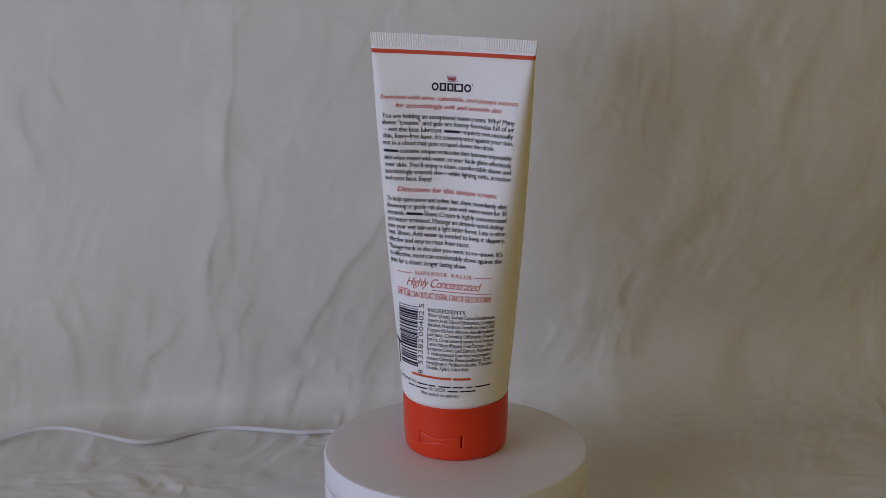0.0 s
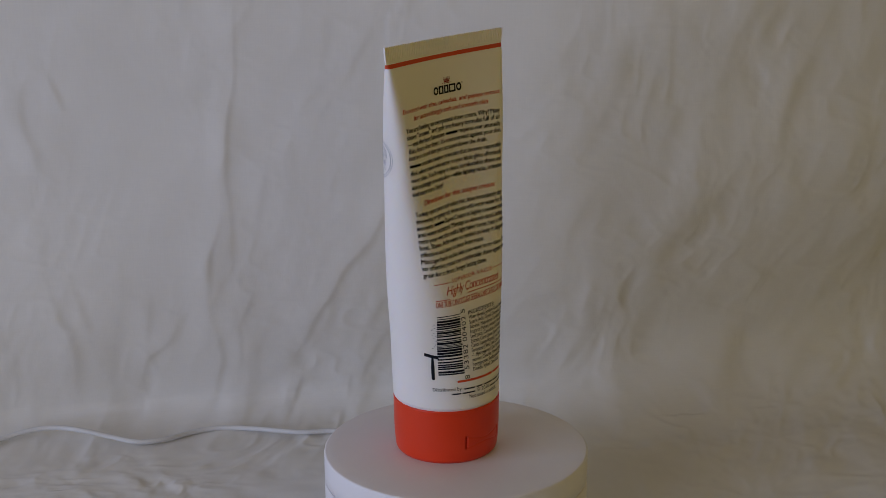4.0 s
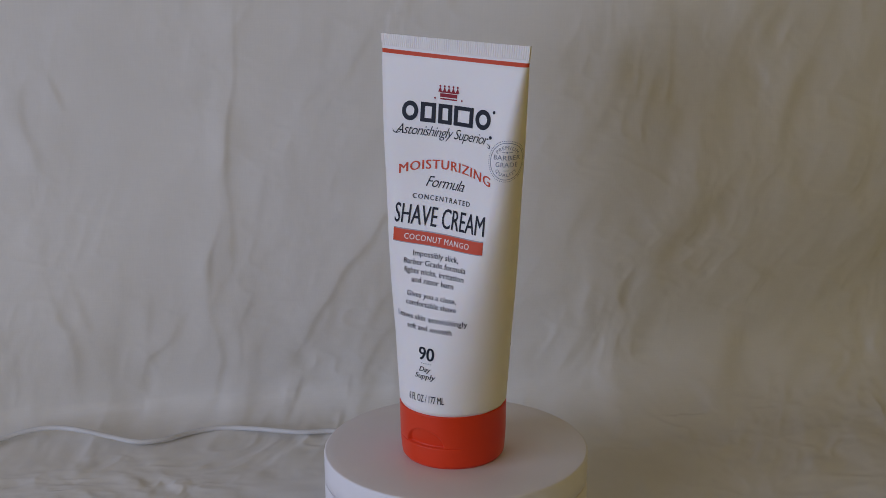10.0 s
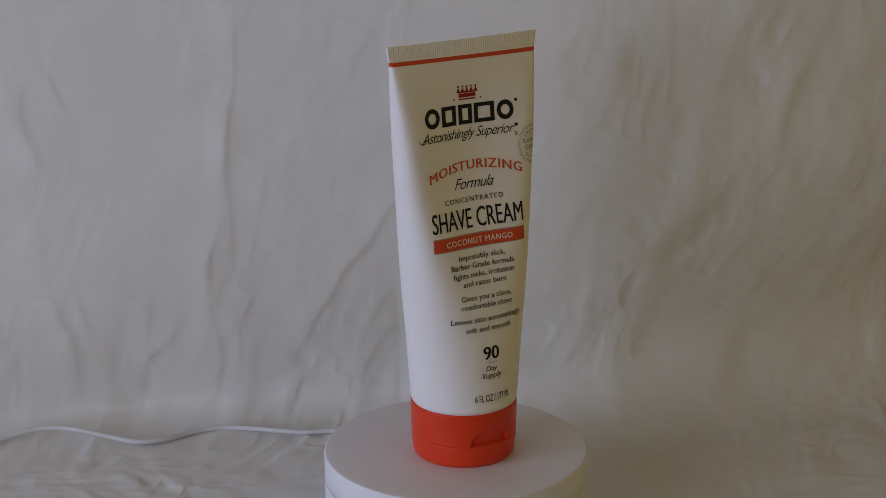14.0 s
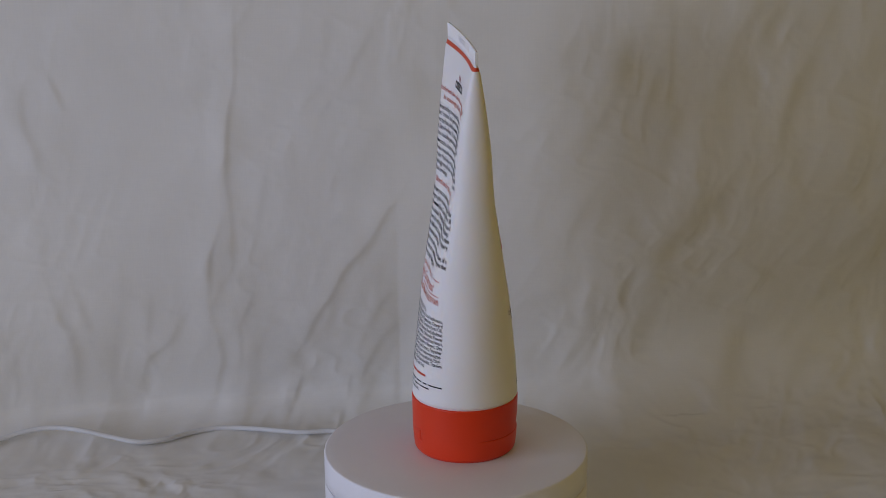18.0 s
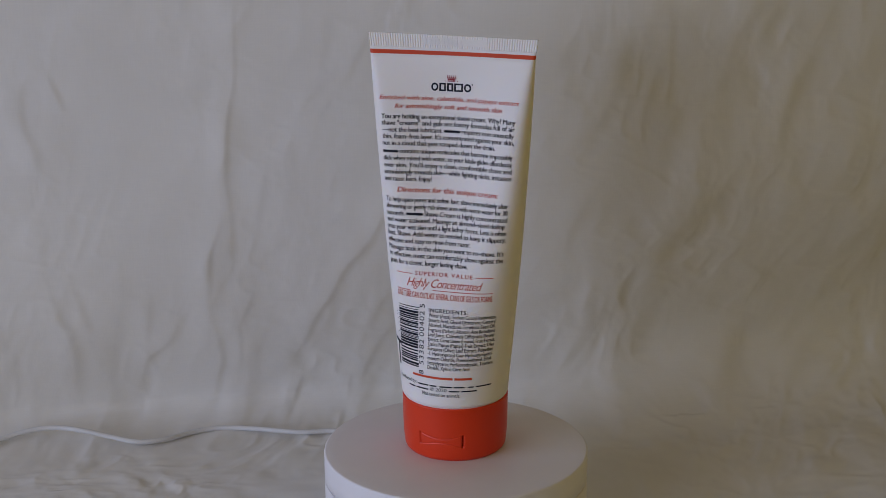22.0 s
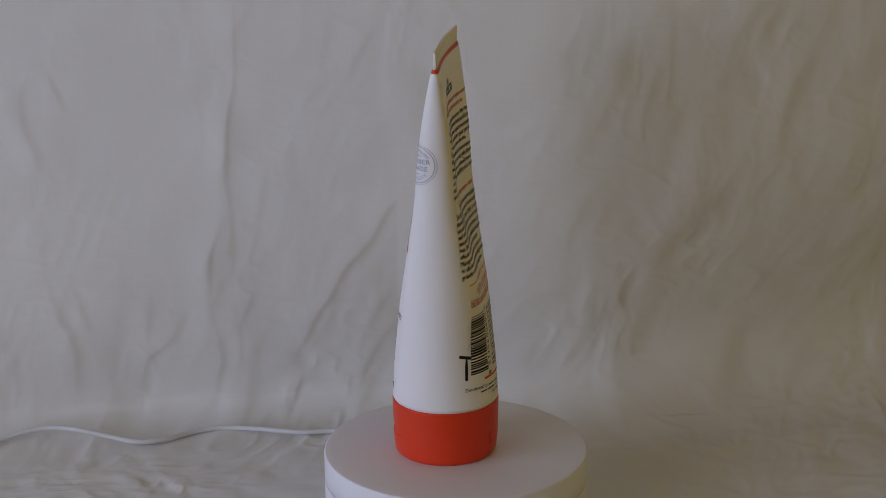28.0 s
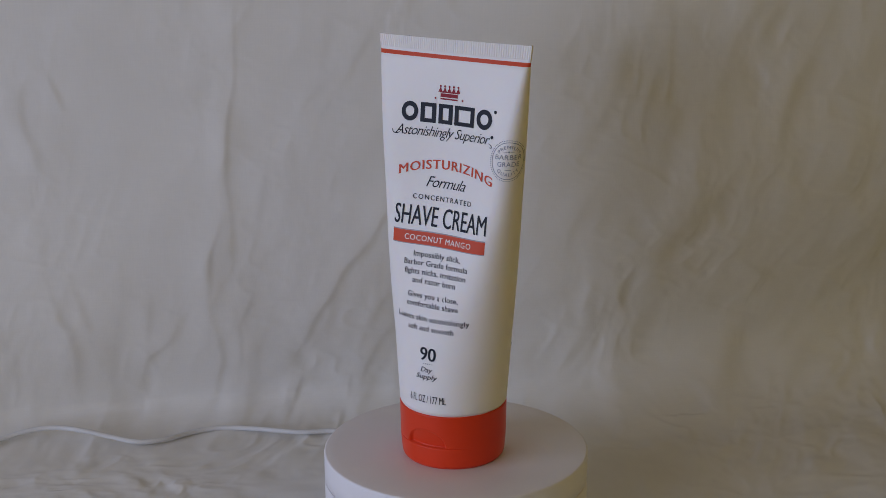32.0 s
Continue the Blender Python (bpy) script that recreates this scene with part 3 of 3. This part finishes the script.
def build_stamp(tube):
    """The round grey stamp that wraps over the tube's edge."""
    zc = 0.1405
    centre = 31.6
    p = skin(np.linspace(0, math.pi / 2, 400), zc)
    girth = float(np.linalg.norm(np.diff(p, axis=0), axis=1).sum()) / (R * math.pi / 2)

    def wrap(shape):
        vs, fs = shape
        vs = np.asarray(vs, float)
        return np.stack([centre + vs[:, 0] / girth, zc * 1000 + vs[:, 1]], -1), fs

    def curved(text, radius, height, span, top):
        vs, fs = letters(text, 0.0, 0.0, 1.25)
        lo, hi = vs[:, 0].min(), vs[:, 0].max()
        a = ((vs[:, 0] - lo) / (hi - lo) - 0.5) * span
        rr = radius + vs[:, 1] / CAP_LETTER * height * (1 if top else -1)
        return np.stack([rr * np.sin(a), rr * np.cos(a) * (1 if top else -1)], -1), fs

    def straight(text, z, width, height):
        vs, fs = letters(text, 0.0, 0.0, 1.05)
        lo, hi = vs[:, 0].min(), vs[:, 0].max()
        return np.stack([((vs[:, 0] - lo) / (hi - lo) - 0.5) * width, z + vs[:, 1] / CAP_LETTER * height], -1), fs

    stamp = printed("stamp", wrap(joined(ring(0, 0, 7.75, 8.0, 64))), INK_GREY, tube, 0.0, "round grey printed stamp")
    n = 64
    ticks = []
    for k in range(n):
        a = 2 * math.pi * k / n
        ticks.append(dot(8.75 * math.cos(a), 8.75 * math.sin(a), 0.23, 6))
    printed("dotted_border", wrap(joined(*ticks)), INK_GREY, stamp, 0.0)
    for nm, shape in (("text_line", curved("PREMIUM", 5.2, 1.45, 1.9, True)), ("text_line", curved("QUALITY", 6.6, 1.45, 1.75, False)), ("text_line", straight("BARBER", 0.55, 12.4, 2.0)),
                      ("text_line", straight("GRADE", -2.45, 10.0, 2.0)), ("rule", joined(rect(-2.4, -0.7, 3.75, 3.95, 3), rect(0.7, 2.4, 3.75, 3.95, 3), dot(0, 3.85, 0.42, 8))),
                      ("rule", rect(-1.4, 1.4, -4.1, -3.88, 4))):
        printed(nm, wrap(shape), INK_GREY, stamp, 0.0)


def flourish(tube, side, width, ink, *pts):
    """A thin pen stroke through points in millimetres, smoothed."""
    p = np.array(pts)
    for _ in range(3):
        q = np.empty((2 * len(p) - 1, 2))
        q[::2] = p
        q[1::2] = (p[:-1] + p[1:]) / 2
        q[2:-1:2] = (q[1:-2:2] + q[3::2]) / 4 + q[2:-1:2] / 2
        p = q
    d = np.gradient(p, axis=0)
    n = np.stack([-d[:, 1], d[:, 0]], -1) / np.hypot(d[:, 0], d[:, 1])[:, None]
    w = width * (0.35 + 0.65 * np.sin(np.linspace(0, math.pi, len(p))))[:, None] / 2
    k = len(p)
    return printed("flourish", (np.concatenate([p + n * w, p - n * w]), [[i, i + 1, k + i + 1, k + i] for i in range(k - 1)]), ink, tube, side, off=0.00018)


def build_front(tube):
    f = 0.0
    emblem(tube, f, -0.29, 152.2, 45.0, 8.5, 162.6, 10.2, 6.4)
    line(tube, f, "Astonishingly Superior", -1.61, 146.37, 47.36, 4.3, INK_BLACK, slant=0.42, weight=-0.004, spacing=0.9)
    flourish(tube, f, 0.42, INK_BLACK, (-26.6, 148.2), (-26.4, 146.9), (-25.0, 146.3), (-23.4, 146.8), (-22.4, 147.8))
    flourish(tube, f, 0.36, INK_BLACK, (21.4, 146.9), (22.6, 146.4), (23.3, 145.6), (22.6, 144.9), (21.9, 145.5))
    printed("trade_dot", dot(22.9, 149.6, 0.75, 12), INK_BLACK, tube, f)
    line(tube, f, "MOISTURIZING", 1.0, 132.79, 47.8, 3.92, INK_RED, serif=0.04, weight=0.02, spacing=1.12, sag=4.0)
    line(tube, f, "Formula", 0.7, 124.53, 20.35, 4.65, INK_BLACK, slant=0.45, weight=-0.004, spacing=0.9)
    line(tube, f, "CONCENTRATED", -0.33, 118.82, 30.18, 2.11, INK_BLACK, weight=0.012, spacing=1.3)
    line(tube, f, "SHAVE CREAM", 0.25, 107.76, 47.3, 8.28, INK_BLACK, weight=0.012)
    band = printed("flavour_band", rect(-23.4, 23.87, 99.4, 105.55, 60), INK_RED, tube, f, "orange-red printed band", off=0.00014)
    printed("border", rect(-23.4, 23.87, 105.1, 105.55, 40), INK_SILVER, band, f, off=0.0002)
    printed("border", rect(-23.4, 23.87, 99.4, 99.75, 40), INK_SILVER, band, f, off=0.0002)
    line(band, f, "COCONUT MANGO", 0.04, 101.16, 34.14, 2.4, INK_WHITE, weight=0.012, spacing=1.15, off=0.00025)
    for text, u, z, w in (("Impossibly slick,", 0.4, 94.66, 24.08), ("Barber Grade formula", 0.4, 90.87, 32.67), ("fights nicks, irritation", 0.41, 87.11, 31.62), ("and razor burn", 0.39, 83.39, 22.32),
                          ("Gives you a close,", 0.53, 77.21, 25.97), ("comfortable shave", 0.5, 73.47, 26.3), ("Leaves skin astonishingly", 0.61, 67.53, 36.56), ("soft and smooth", 0.53, 63.27, 23.16)):
        line(tube, f, text, u, z, w, 2.34, INK_BLACK, serif=0.03, weight=0.010, spacing=1.04)
    line(tube, f, "90", 0.53, 50.38, 8.1, 5.68, INK_BLACK, serif=0.04, weight=0.025)
    printed("dotted_rule", joined(*[dot(0.67 + (k - 2) * 1.1, 48.9, 0.22, 8) for k in range(5)]), INK_BLACK, tube, f)
    line(tube, f, "Day", 0.25, 45.19, 5.92, 2.18, INK_BLACK, slant=0.25, serif=0.04, weight=0.012)
    line(tube, f, "Supply", 0.38, 42.1, 10.6, 2.19, INK_BLACK, slant=0.25, serif=0.04, weight=0.012)
    line(tube, f, "6 FL OZ / 177 ML", 0.84, 31.39, 18.15, 3.2, INK_BLACK, weight=0.008)


def build_back(tube):
    b = math.pi
    emblem(tube, b, -0.1, 164.45, 17.8, 3.55, 168.7, 4.1, 2.8)
    line(tube, b, "Enriched with aloe, calendula, and papaya extract", -0.37, 160.29, 62.25, 1.91, INK_RED, slant=0.25, serif=0.04, weight=0.01)
    line(tube, b, "for astonishingly soft and smooth skin", -0.76, 156.72, 47.75, 2.0, INK_RED, slant=0.25, serif=0.04, weight=0.01)
    for text, u, z, w in (
        ("You are holding an exceptional shave cream. Why? Many", -0.55, 152.11, 60.05), ("shave \"creams\" and gels are foamy formulas full of air", -0.51, 149.25, 59.84),
        ("\u2014not the best lubricant. ##### requires one unusually", -0.5, 146.3, 59.08), ("thin, foam\u2013free layer. It's concentrated against your skin,", -0.39, 143.4, 59.26),
        ("not in a cloud that gets scraped down the drain.", -4.64, 140.44, 50.75), ("##### contains unique molecules that become impossibly", -0.48, 137.0, 58.78),
        ("slick when mixed with water, so your blade glides effortlessly", -0.51, 133.88, 58.65), ("over skin. You'll enjoy a clean, comfortable shave and", -0.44, 130.85, 58.49),
        ("astonishingly smooth skin\u2014while fighting nicks, irritation", -0.41, 127.83, 58.45), ("and razor burn. Enjoy!", -18.85, 124.83, 21.39),
        ("To help open pores and soften hair, shave immediately after", -0.43, 115.78, 56.87), ("showering or gently rub shave area with warm water for 30", -0.49, 112.79, 56.68),
        ("seconds. ##### Shave Cream is highly concentrated", -0.41, 109.81, 56.35), ("and water activated. Massage an almond\u2013sized dollop", -0.86, 106.92, 55.17),
        ("onto your wet skin until a light lather forms. Less is often", -0.39, 103.99, 55.86), ("best. Shave. Add water as needed to keep it slippery,", -0.33, 101.09, 55.43),
        ("effective and easy to rinse from razor.", -8.15, 98.05, 39.33), ("Massage back in the skin you want to re\u2013shave. It's", -0.52, 94.9, 54.5),
        ("so effective, most can comfortably shave against the", -0.4, 91.9, 54.01), ("grain for a closer, longer lasting shave.", -8.24, 88.78, 37.91)):
        line(tube, b, text, u, z, w, 2.08, INK_BLACK, weight=0.012, spacing=0.95)
    line(tube, b, "Directions for this unique cream:", -0.11, 120.06, 46.66, 2.21, INK_RED, slant=0.25, serif=0.04, weight=0.01)
    line(tube, b, "SUPERIOR VALUE", 0.05, 84.58, 26.52, 1.71, INK_RED, weight=0.004, spacing=1.3)
    for u0, u1, z in ((-22.7, -14.7, 84.9), (14.7, 22.6, 85.2), (-22.6, -15.6, 77.6), (-4.7, 22.7, 78.3)):
        printed("rule", rect(u0, u1, z, z + 0.28, 16), INK_RED, tube, b)
    line(tube, b, "Highly Concentrated", 0.45, 79.66, 35.2, 3.66, INK_RED, slant=0.42, weight=-0.004, spacing=0.9)
    line(tube, b, "ONE TUBE CAN OUTLAST SEVERAL CANS OF GELS OR FOAMS", -0.01, 74.64, 44.83, 2.57, INK_RED, weight=0.008)
    # bar code, lying on its side, with its digits
    rng = random.Random(12)
    bars, z, k = [], 43.2, 0
    while z < 70.4:
        thick = rng.choice((0.34, 0.34, 0.66, 0.66, 0.98))
        guard = k < 2 or z > 69.4 or 56.2 < z < 57.4
        bars.append(rect(-22.0, -10.4 if guard else -10.9, z, z + thick, 14))
        z += thick + rng.choice((0.26, 0.26, 0.26, 0.50, 0.50, 0.74))
        k += 1
    code = printed("bar_code", bars[0], INK_BLACK, tube, b, "black printed bar code")
    for shape in bars[1:]:
        printed("bar", shape, INK_BLACK, code, b)
    for text, z0, z1 in (("8", 40.4, 42.2), ("53382", 44.8, 56.2), ("00402", 57.6, 69.0), ("5", 70.4, 72.2)):
        vs, fs = letters(text, 0.0, 0.0, 1.1)
        lo, hi = vs[:, 0].min(), vs[:, 0].max()
        printed("text_line", (np.stack([-8.0 - vs[:, 1] / CAP_LETTER * 2.3, z0 + (vs[:, 0] - lo) / (hi - lo) * (z1 - z0)], -1), fs), INK_BLACK, tube, b)
    # little razor and its splashes
    printed("razor_picture", joined(slanted(rect(-27.7, -21.6, 52.3, 53.8, 12), -27.7, -0.26), ([(-25.0, 41.9), (-23.6, 41.9), (-23.5, 47.0), (-23.75, 51.9), (-24.6, 51.9), (-25.0, 47.0)], [[0, 1, 2, 5], [5, 2, 3, 4]]), dot(-24.3, 41.8, 0.78, 12)), INK_BLACK, tube, b, "black printed picture of a razor")
    printed("splashes", joined(*[dot(rng.uniform(-24.2, -21.6), 56 + 11 * (i / 14), rng.uniform(0.12, 0.26), 7) for i in range(15)]), INK_BLACK, tube, b)
    line(tube, b, "INGREDIENTS:", 2.79, 68.95, 17.63, 1.73, INK_BLACK, weight=0.014, spacing=1.15)
    for i, (text, w) in enumerate((("Water (Aqua), Sodium Cocoyl Isethionate,", 30.3), ("Stearic Acid, Glycol Distearate, Cetearyl", 30.2), ("Alcohol, Macadamia Ternifolia Seed Oil,", 29.9), ("Fragrance (Parfum), Allantoin, Aloe Barbadensis", 29.9),
                                   ("Leaf Juice, Calendula Officinalis Flower", 29.9), ("Extract, Citrus Limon (Lemon) Fruit Extract,", 29.8), ("Carica Papaya (Papaya) Fruit Extract, Olea", 29.5), ("Europaea (Olive) Leaf Extract, Polyether", 29.3),
                                   ("-1, Hydroxypropyl Guar Hydroxypropyltri-", 29.0), ("monium Chloride, Phenoxyethanol, Ethyl-", 28.8), ("hexylglycerin, Perfluorodecalin, Titanium", 29.3), ("Dioxide, Xylitol, Citric Acid", 18.7))):
        line(tube, b, text, -5.95 + w / 2, 66.85 - 2.13 * i, w, 1.65, INK_BLACK, weight=0.006)
    # web address, maker and place: plain bars
    printed("text_bar", joined(rect(-13.9, 5.6, 39.2, 40.2, 16), rect(6.4, 14.0, 39.2, 40.2, 8)), INK_RED, tube, b)
    line(tube, b, "Distributed by:", -18.4, 35.6, 13.0, 1.6, INK_BLACK)
    printed("text_bar", joined(*[rect(a, b, 35.6, 36.2, 6) for a, b in ((-11.0, -5.6), (-4.8, -1.6), (-0.2, 5.4), (6.2, 10.9), (12.3, 14.9), (15.9, 23.6))]), INK_BLACK, tube, b)
    printed("text_bar", joined(*[rect(a, b, 33.7, 34.3, 6) for a, b in ((-16.6, -12.6), (-11.8, -5.6), (4.0, 8.7), (9.5, 16.4))]), INK_BLACK, tube, b)
    line(tube, b, "\u00a9 2020", -0.8, 33.6, 7.6, 1.6, INK_BLACK)
    line(tube, b, "Not tested on animals.", 0.2, 31.22, 17.65, 1.68, INK_BLACK)


def cap_radius(phi, z):
    """The flip-top cap: a slight taper, a rolled foot, the thumb recess in front and the hinge behind."""
    r = R + 0.00005 - 0.0004 * np.clip((CAP_H - z) / CAP_H, 0, 1) - 0.0009 * np.clip((0.013 - z) / 0.013, 0, 1) ** 2
    r = r - 0.0011 * np.clip((0.0022 - z) / 0.0022, 0, 1) ** 2
    p = (phi + math.pi) % (2 * math.pi) - math.pi
    front = np.clip((1.18 - np.abs(p + 0.30)) / 0.25, 0, 1)
    r = r - 0.00045 * front * np.exp(-((z - SEAM) / 0.00022) ** 2)
    u = p * R
    d = np.hypot(u / 0.0103, (z - SEAM) / 0.0083)
    r = r - np.where((z > SEAM) & (d < 1), 0.0020 * np.clip((1 - d) / 0.07, 0, 1) * np.clip(1.15 - (z - SEAM) / 0.0075, 0, 1), 0)
    q = ((phi % (2 * math.pi)) - math.pi) * R
    waist = 0.0009 + 0.0019 * np.clip(np.abs(q) / 0.0102, 0, 1) ** 1.5
    edge = np.abs(np.abs(z - 0.0100) - waist)
    r = r + np.where(np.abs(q) < 0.0102, -0.00030 * np.exp(-(edge / 0.00022) ** 2), 0)
    r = r - 0.0024 * np.exp(-((np.abs(q) - 0.0104) / 0.00032) ** 2) * (np.abs(z - 0.0100) < 0.0030)
    return r


SEAM = 0.0104


def cap_shell(name, zs, parent, label, close):
    phi = np.linspace(0, 2 * math.pi, 400, endpoint=False)
    pp, zz = np.meshgrid(phi, zs)
    rr = cap_radius(pp, zz)
    shape = np.stack([rr * np.sin(pp), -rr * np.cos(pp), zz], -1)
    mid = np.array([0, 0, 1.0])
    if close == "bottom":
        foot = shape[:1] * np.array([0.96, 0.96, 0]) + mid * 0.0
        shape = np.concatenate([foot * np.array([0.02, 0.02, 1]), foot, shape], 0)
    else:
        shoulder = shape[-1:] * np.array([0.99, 0.99, 1]) + mid * 0.00025
        shape = np.concatenate([shape, shoulder, shoulder * np.array([0.9, 0.9, 1])], 0)
    return link(name, grid_mesh(name, shape, True), CAP_RED, parent, label)


def seal_middle(x, z):
    """The bent middle line of the flat seal; x from -1 to 1 across it."""
    return LEAN_Y * z + (END_0 + END_1) / 2 * x * x + (END_1 - END_0) / 2 * x


def build_tube():
    tube = tagged(new("shave_cream_tube"), "white shave cream tube standing on its orange-red cap", "cosmetic tube")
    zs = np.concatenate([[CAP_H - 0.0014, CAP_H - 0.0002, CAP_H + 0.00005, CAP_H + 0.0003], np.linspace(CAP_H + 0.0011, SEAL_Z, 150), np.linspace(SEAL_Z + 0.0005, 0.1828, 7)])
    ph = around()
    pp, zz = np.meshgrid(ph, zs)
    pts = skin(pp, zz)
    for row, inset in enumerate((0.965, 0.968, 0.978, 0.991)):
        pts[row, :, :2] *= inset
    link("body", grid_mesh("body", pts, True), TUBE_WHITE, tube)
    # flat crimped seal with upright ribs on both faces; a smooth stamped panel in the middle of the back
    n = 70
    seal_pts = []
    xs = np.linspace(-1, 1, n * 6 + 1)
    for z, ribbed, on_panel in ((0.1826, 0.0, 0.0), (0.1830, 1.0, 1.0), (0.1840, 1.0, 1.0), (0.1842, 1.0, 0.0), (0.1870, 1.0, 0.0), (0.1872, 1.0, 1.0), (0.1880, 1.0, 1.0), (TOP_Z, 0.5, 0.5)):
        rib = 0.00010 * np.sin(xs * n * math.pi)
        mid = skin(xs * math.pi / 2, z)
        mid_y = seal_middle(xs, z)
        half = 0.00045 + rib * ribbed
        panel = np.abs(xs + 0.02) < 0.38
        back_half = np.where(panel, 0.00045 + 0.7 * rib * on_panel, half)
        zs_row = z + 0.00035 * xs * np.clip((z - 0.1826) / 0.005, 0, 1)
        f = np.stack([mid[:, 0], mid_y - half, zs_row], -1)
        g = np.stack([mid[:, 0], mid_y + back_half, zs_row], -1)[::-1]
        seal_pts.append(np.concatenate([f, g], 0))
    rim = seal_pts[-1].copy()
    rim[:, 1] = seal_middle(np.clip(rim[:, 0] / HALF, -1, 1), TOP_Z)
    rim[:, 2] += 0.0001
    seal_pts.append(rim)
    seal = link("crimped_seal", grid_mesh("crimped_seal", np.array(seal_pts), True), TUBE_WHITE, tube, "white ribbed crimp", smooth=False)
    for i in range(9):
        x = 0.0126 - i * 0.00195
        m = seal_middle(x / HALF, 0.1856) + 0.00038
        box("stamped_mark", x - 0.00055, x + 0.00055, m, m + 0.00016, 0.1846, 0.1866, TUBE_WHITE, seal, 0.0001)
    # thin red line below the seal, all round
    zz2 = np.array([0.1798, 0.1803, 0.1809, 0.1815])
    pp, zz = np.meshgrid(ph, zz2)
    link("red_line", grid_mesh("red_line", skin(pp, zz, 0.00012), True), INK_RED, tube, "thin orange-red printed line")
    cap = cap_shell("cap", np.concatenate([SEAM + np.array([0.0, 0.0001, 0.0002, 0.0003, 0.0005]), np.linspace(SEAM + 0.0008, CAP_H - 0.0008, 60)]), tube, "orange-red plastic cap", "top")
    cap_shell("lid", np.concatenate([np.linspace(0.0, 0.003, 12), np.linspace(0.0033, SEAM - 0.0006, 30), SEAM - np.array([0.0004, 0.0003, 0.0002, 0.0001, 0.0])]), cap, "flip-open lid", "bottom")
    build_front(tube)
    build_back(tube)
    build_stamp(tube)
    return tube


build_room()
build_table()
build_cloth()
turntable, platter = build_turntable()
build_cable()
tube = build_tube()


def motions():
    """Tube and platter turn together at a steady rate about the platter's axis."""
    start, rate = -198.3483, 16.4408
    rows, disc = [], []
    for t in range(0, 33):
        a = start + rate * t
        spin = pose(0, 0, 0, 0, 0, a)
        rows.append((float(t), spin @ pose(0.00152, -0.00442, 0.0)))
        disc.append((float(t), spin))
    walk(tube, rows)
    walk(platter, disc)


motions()
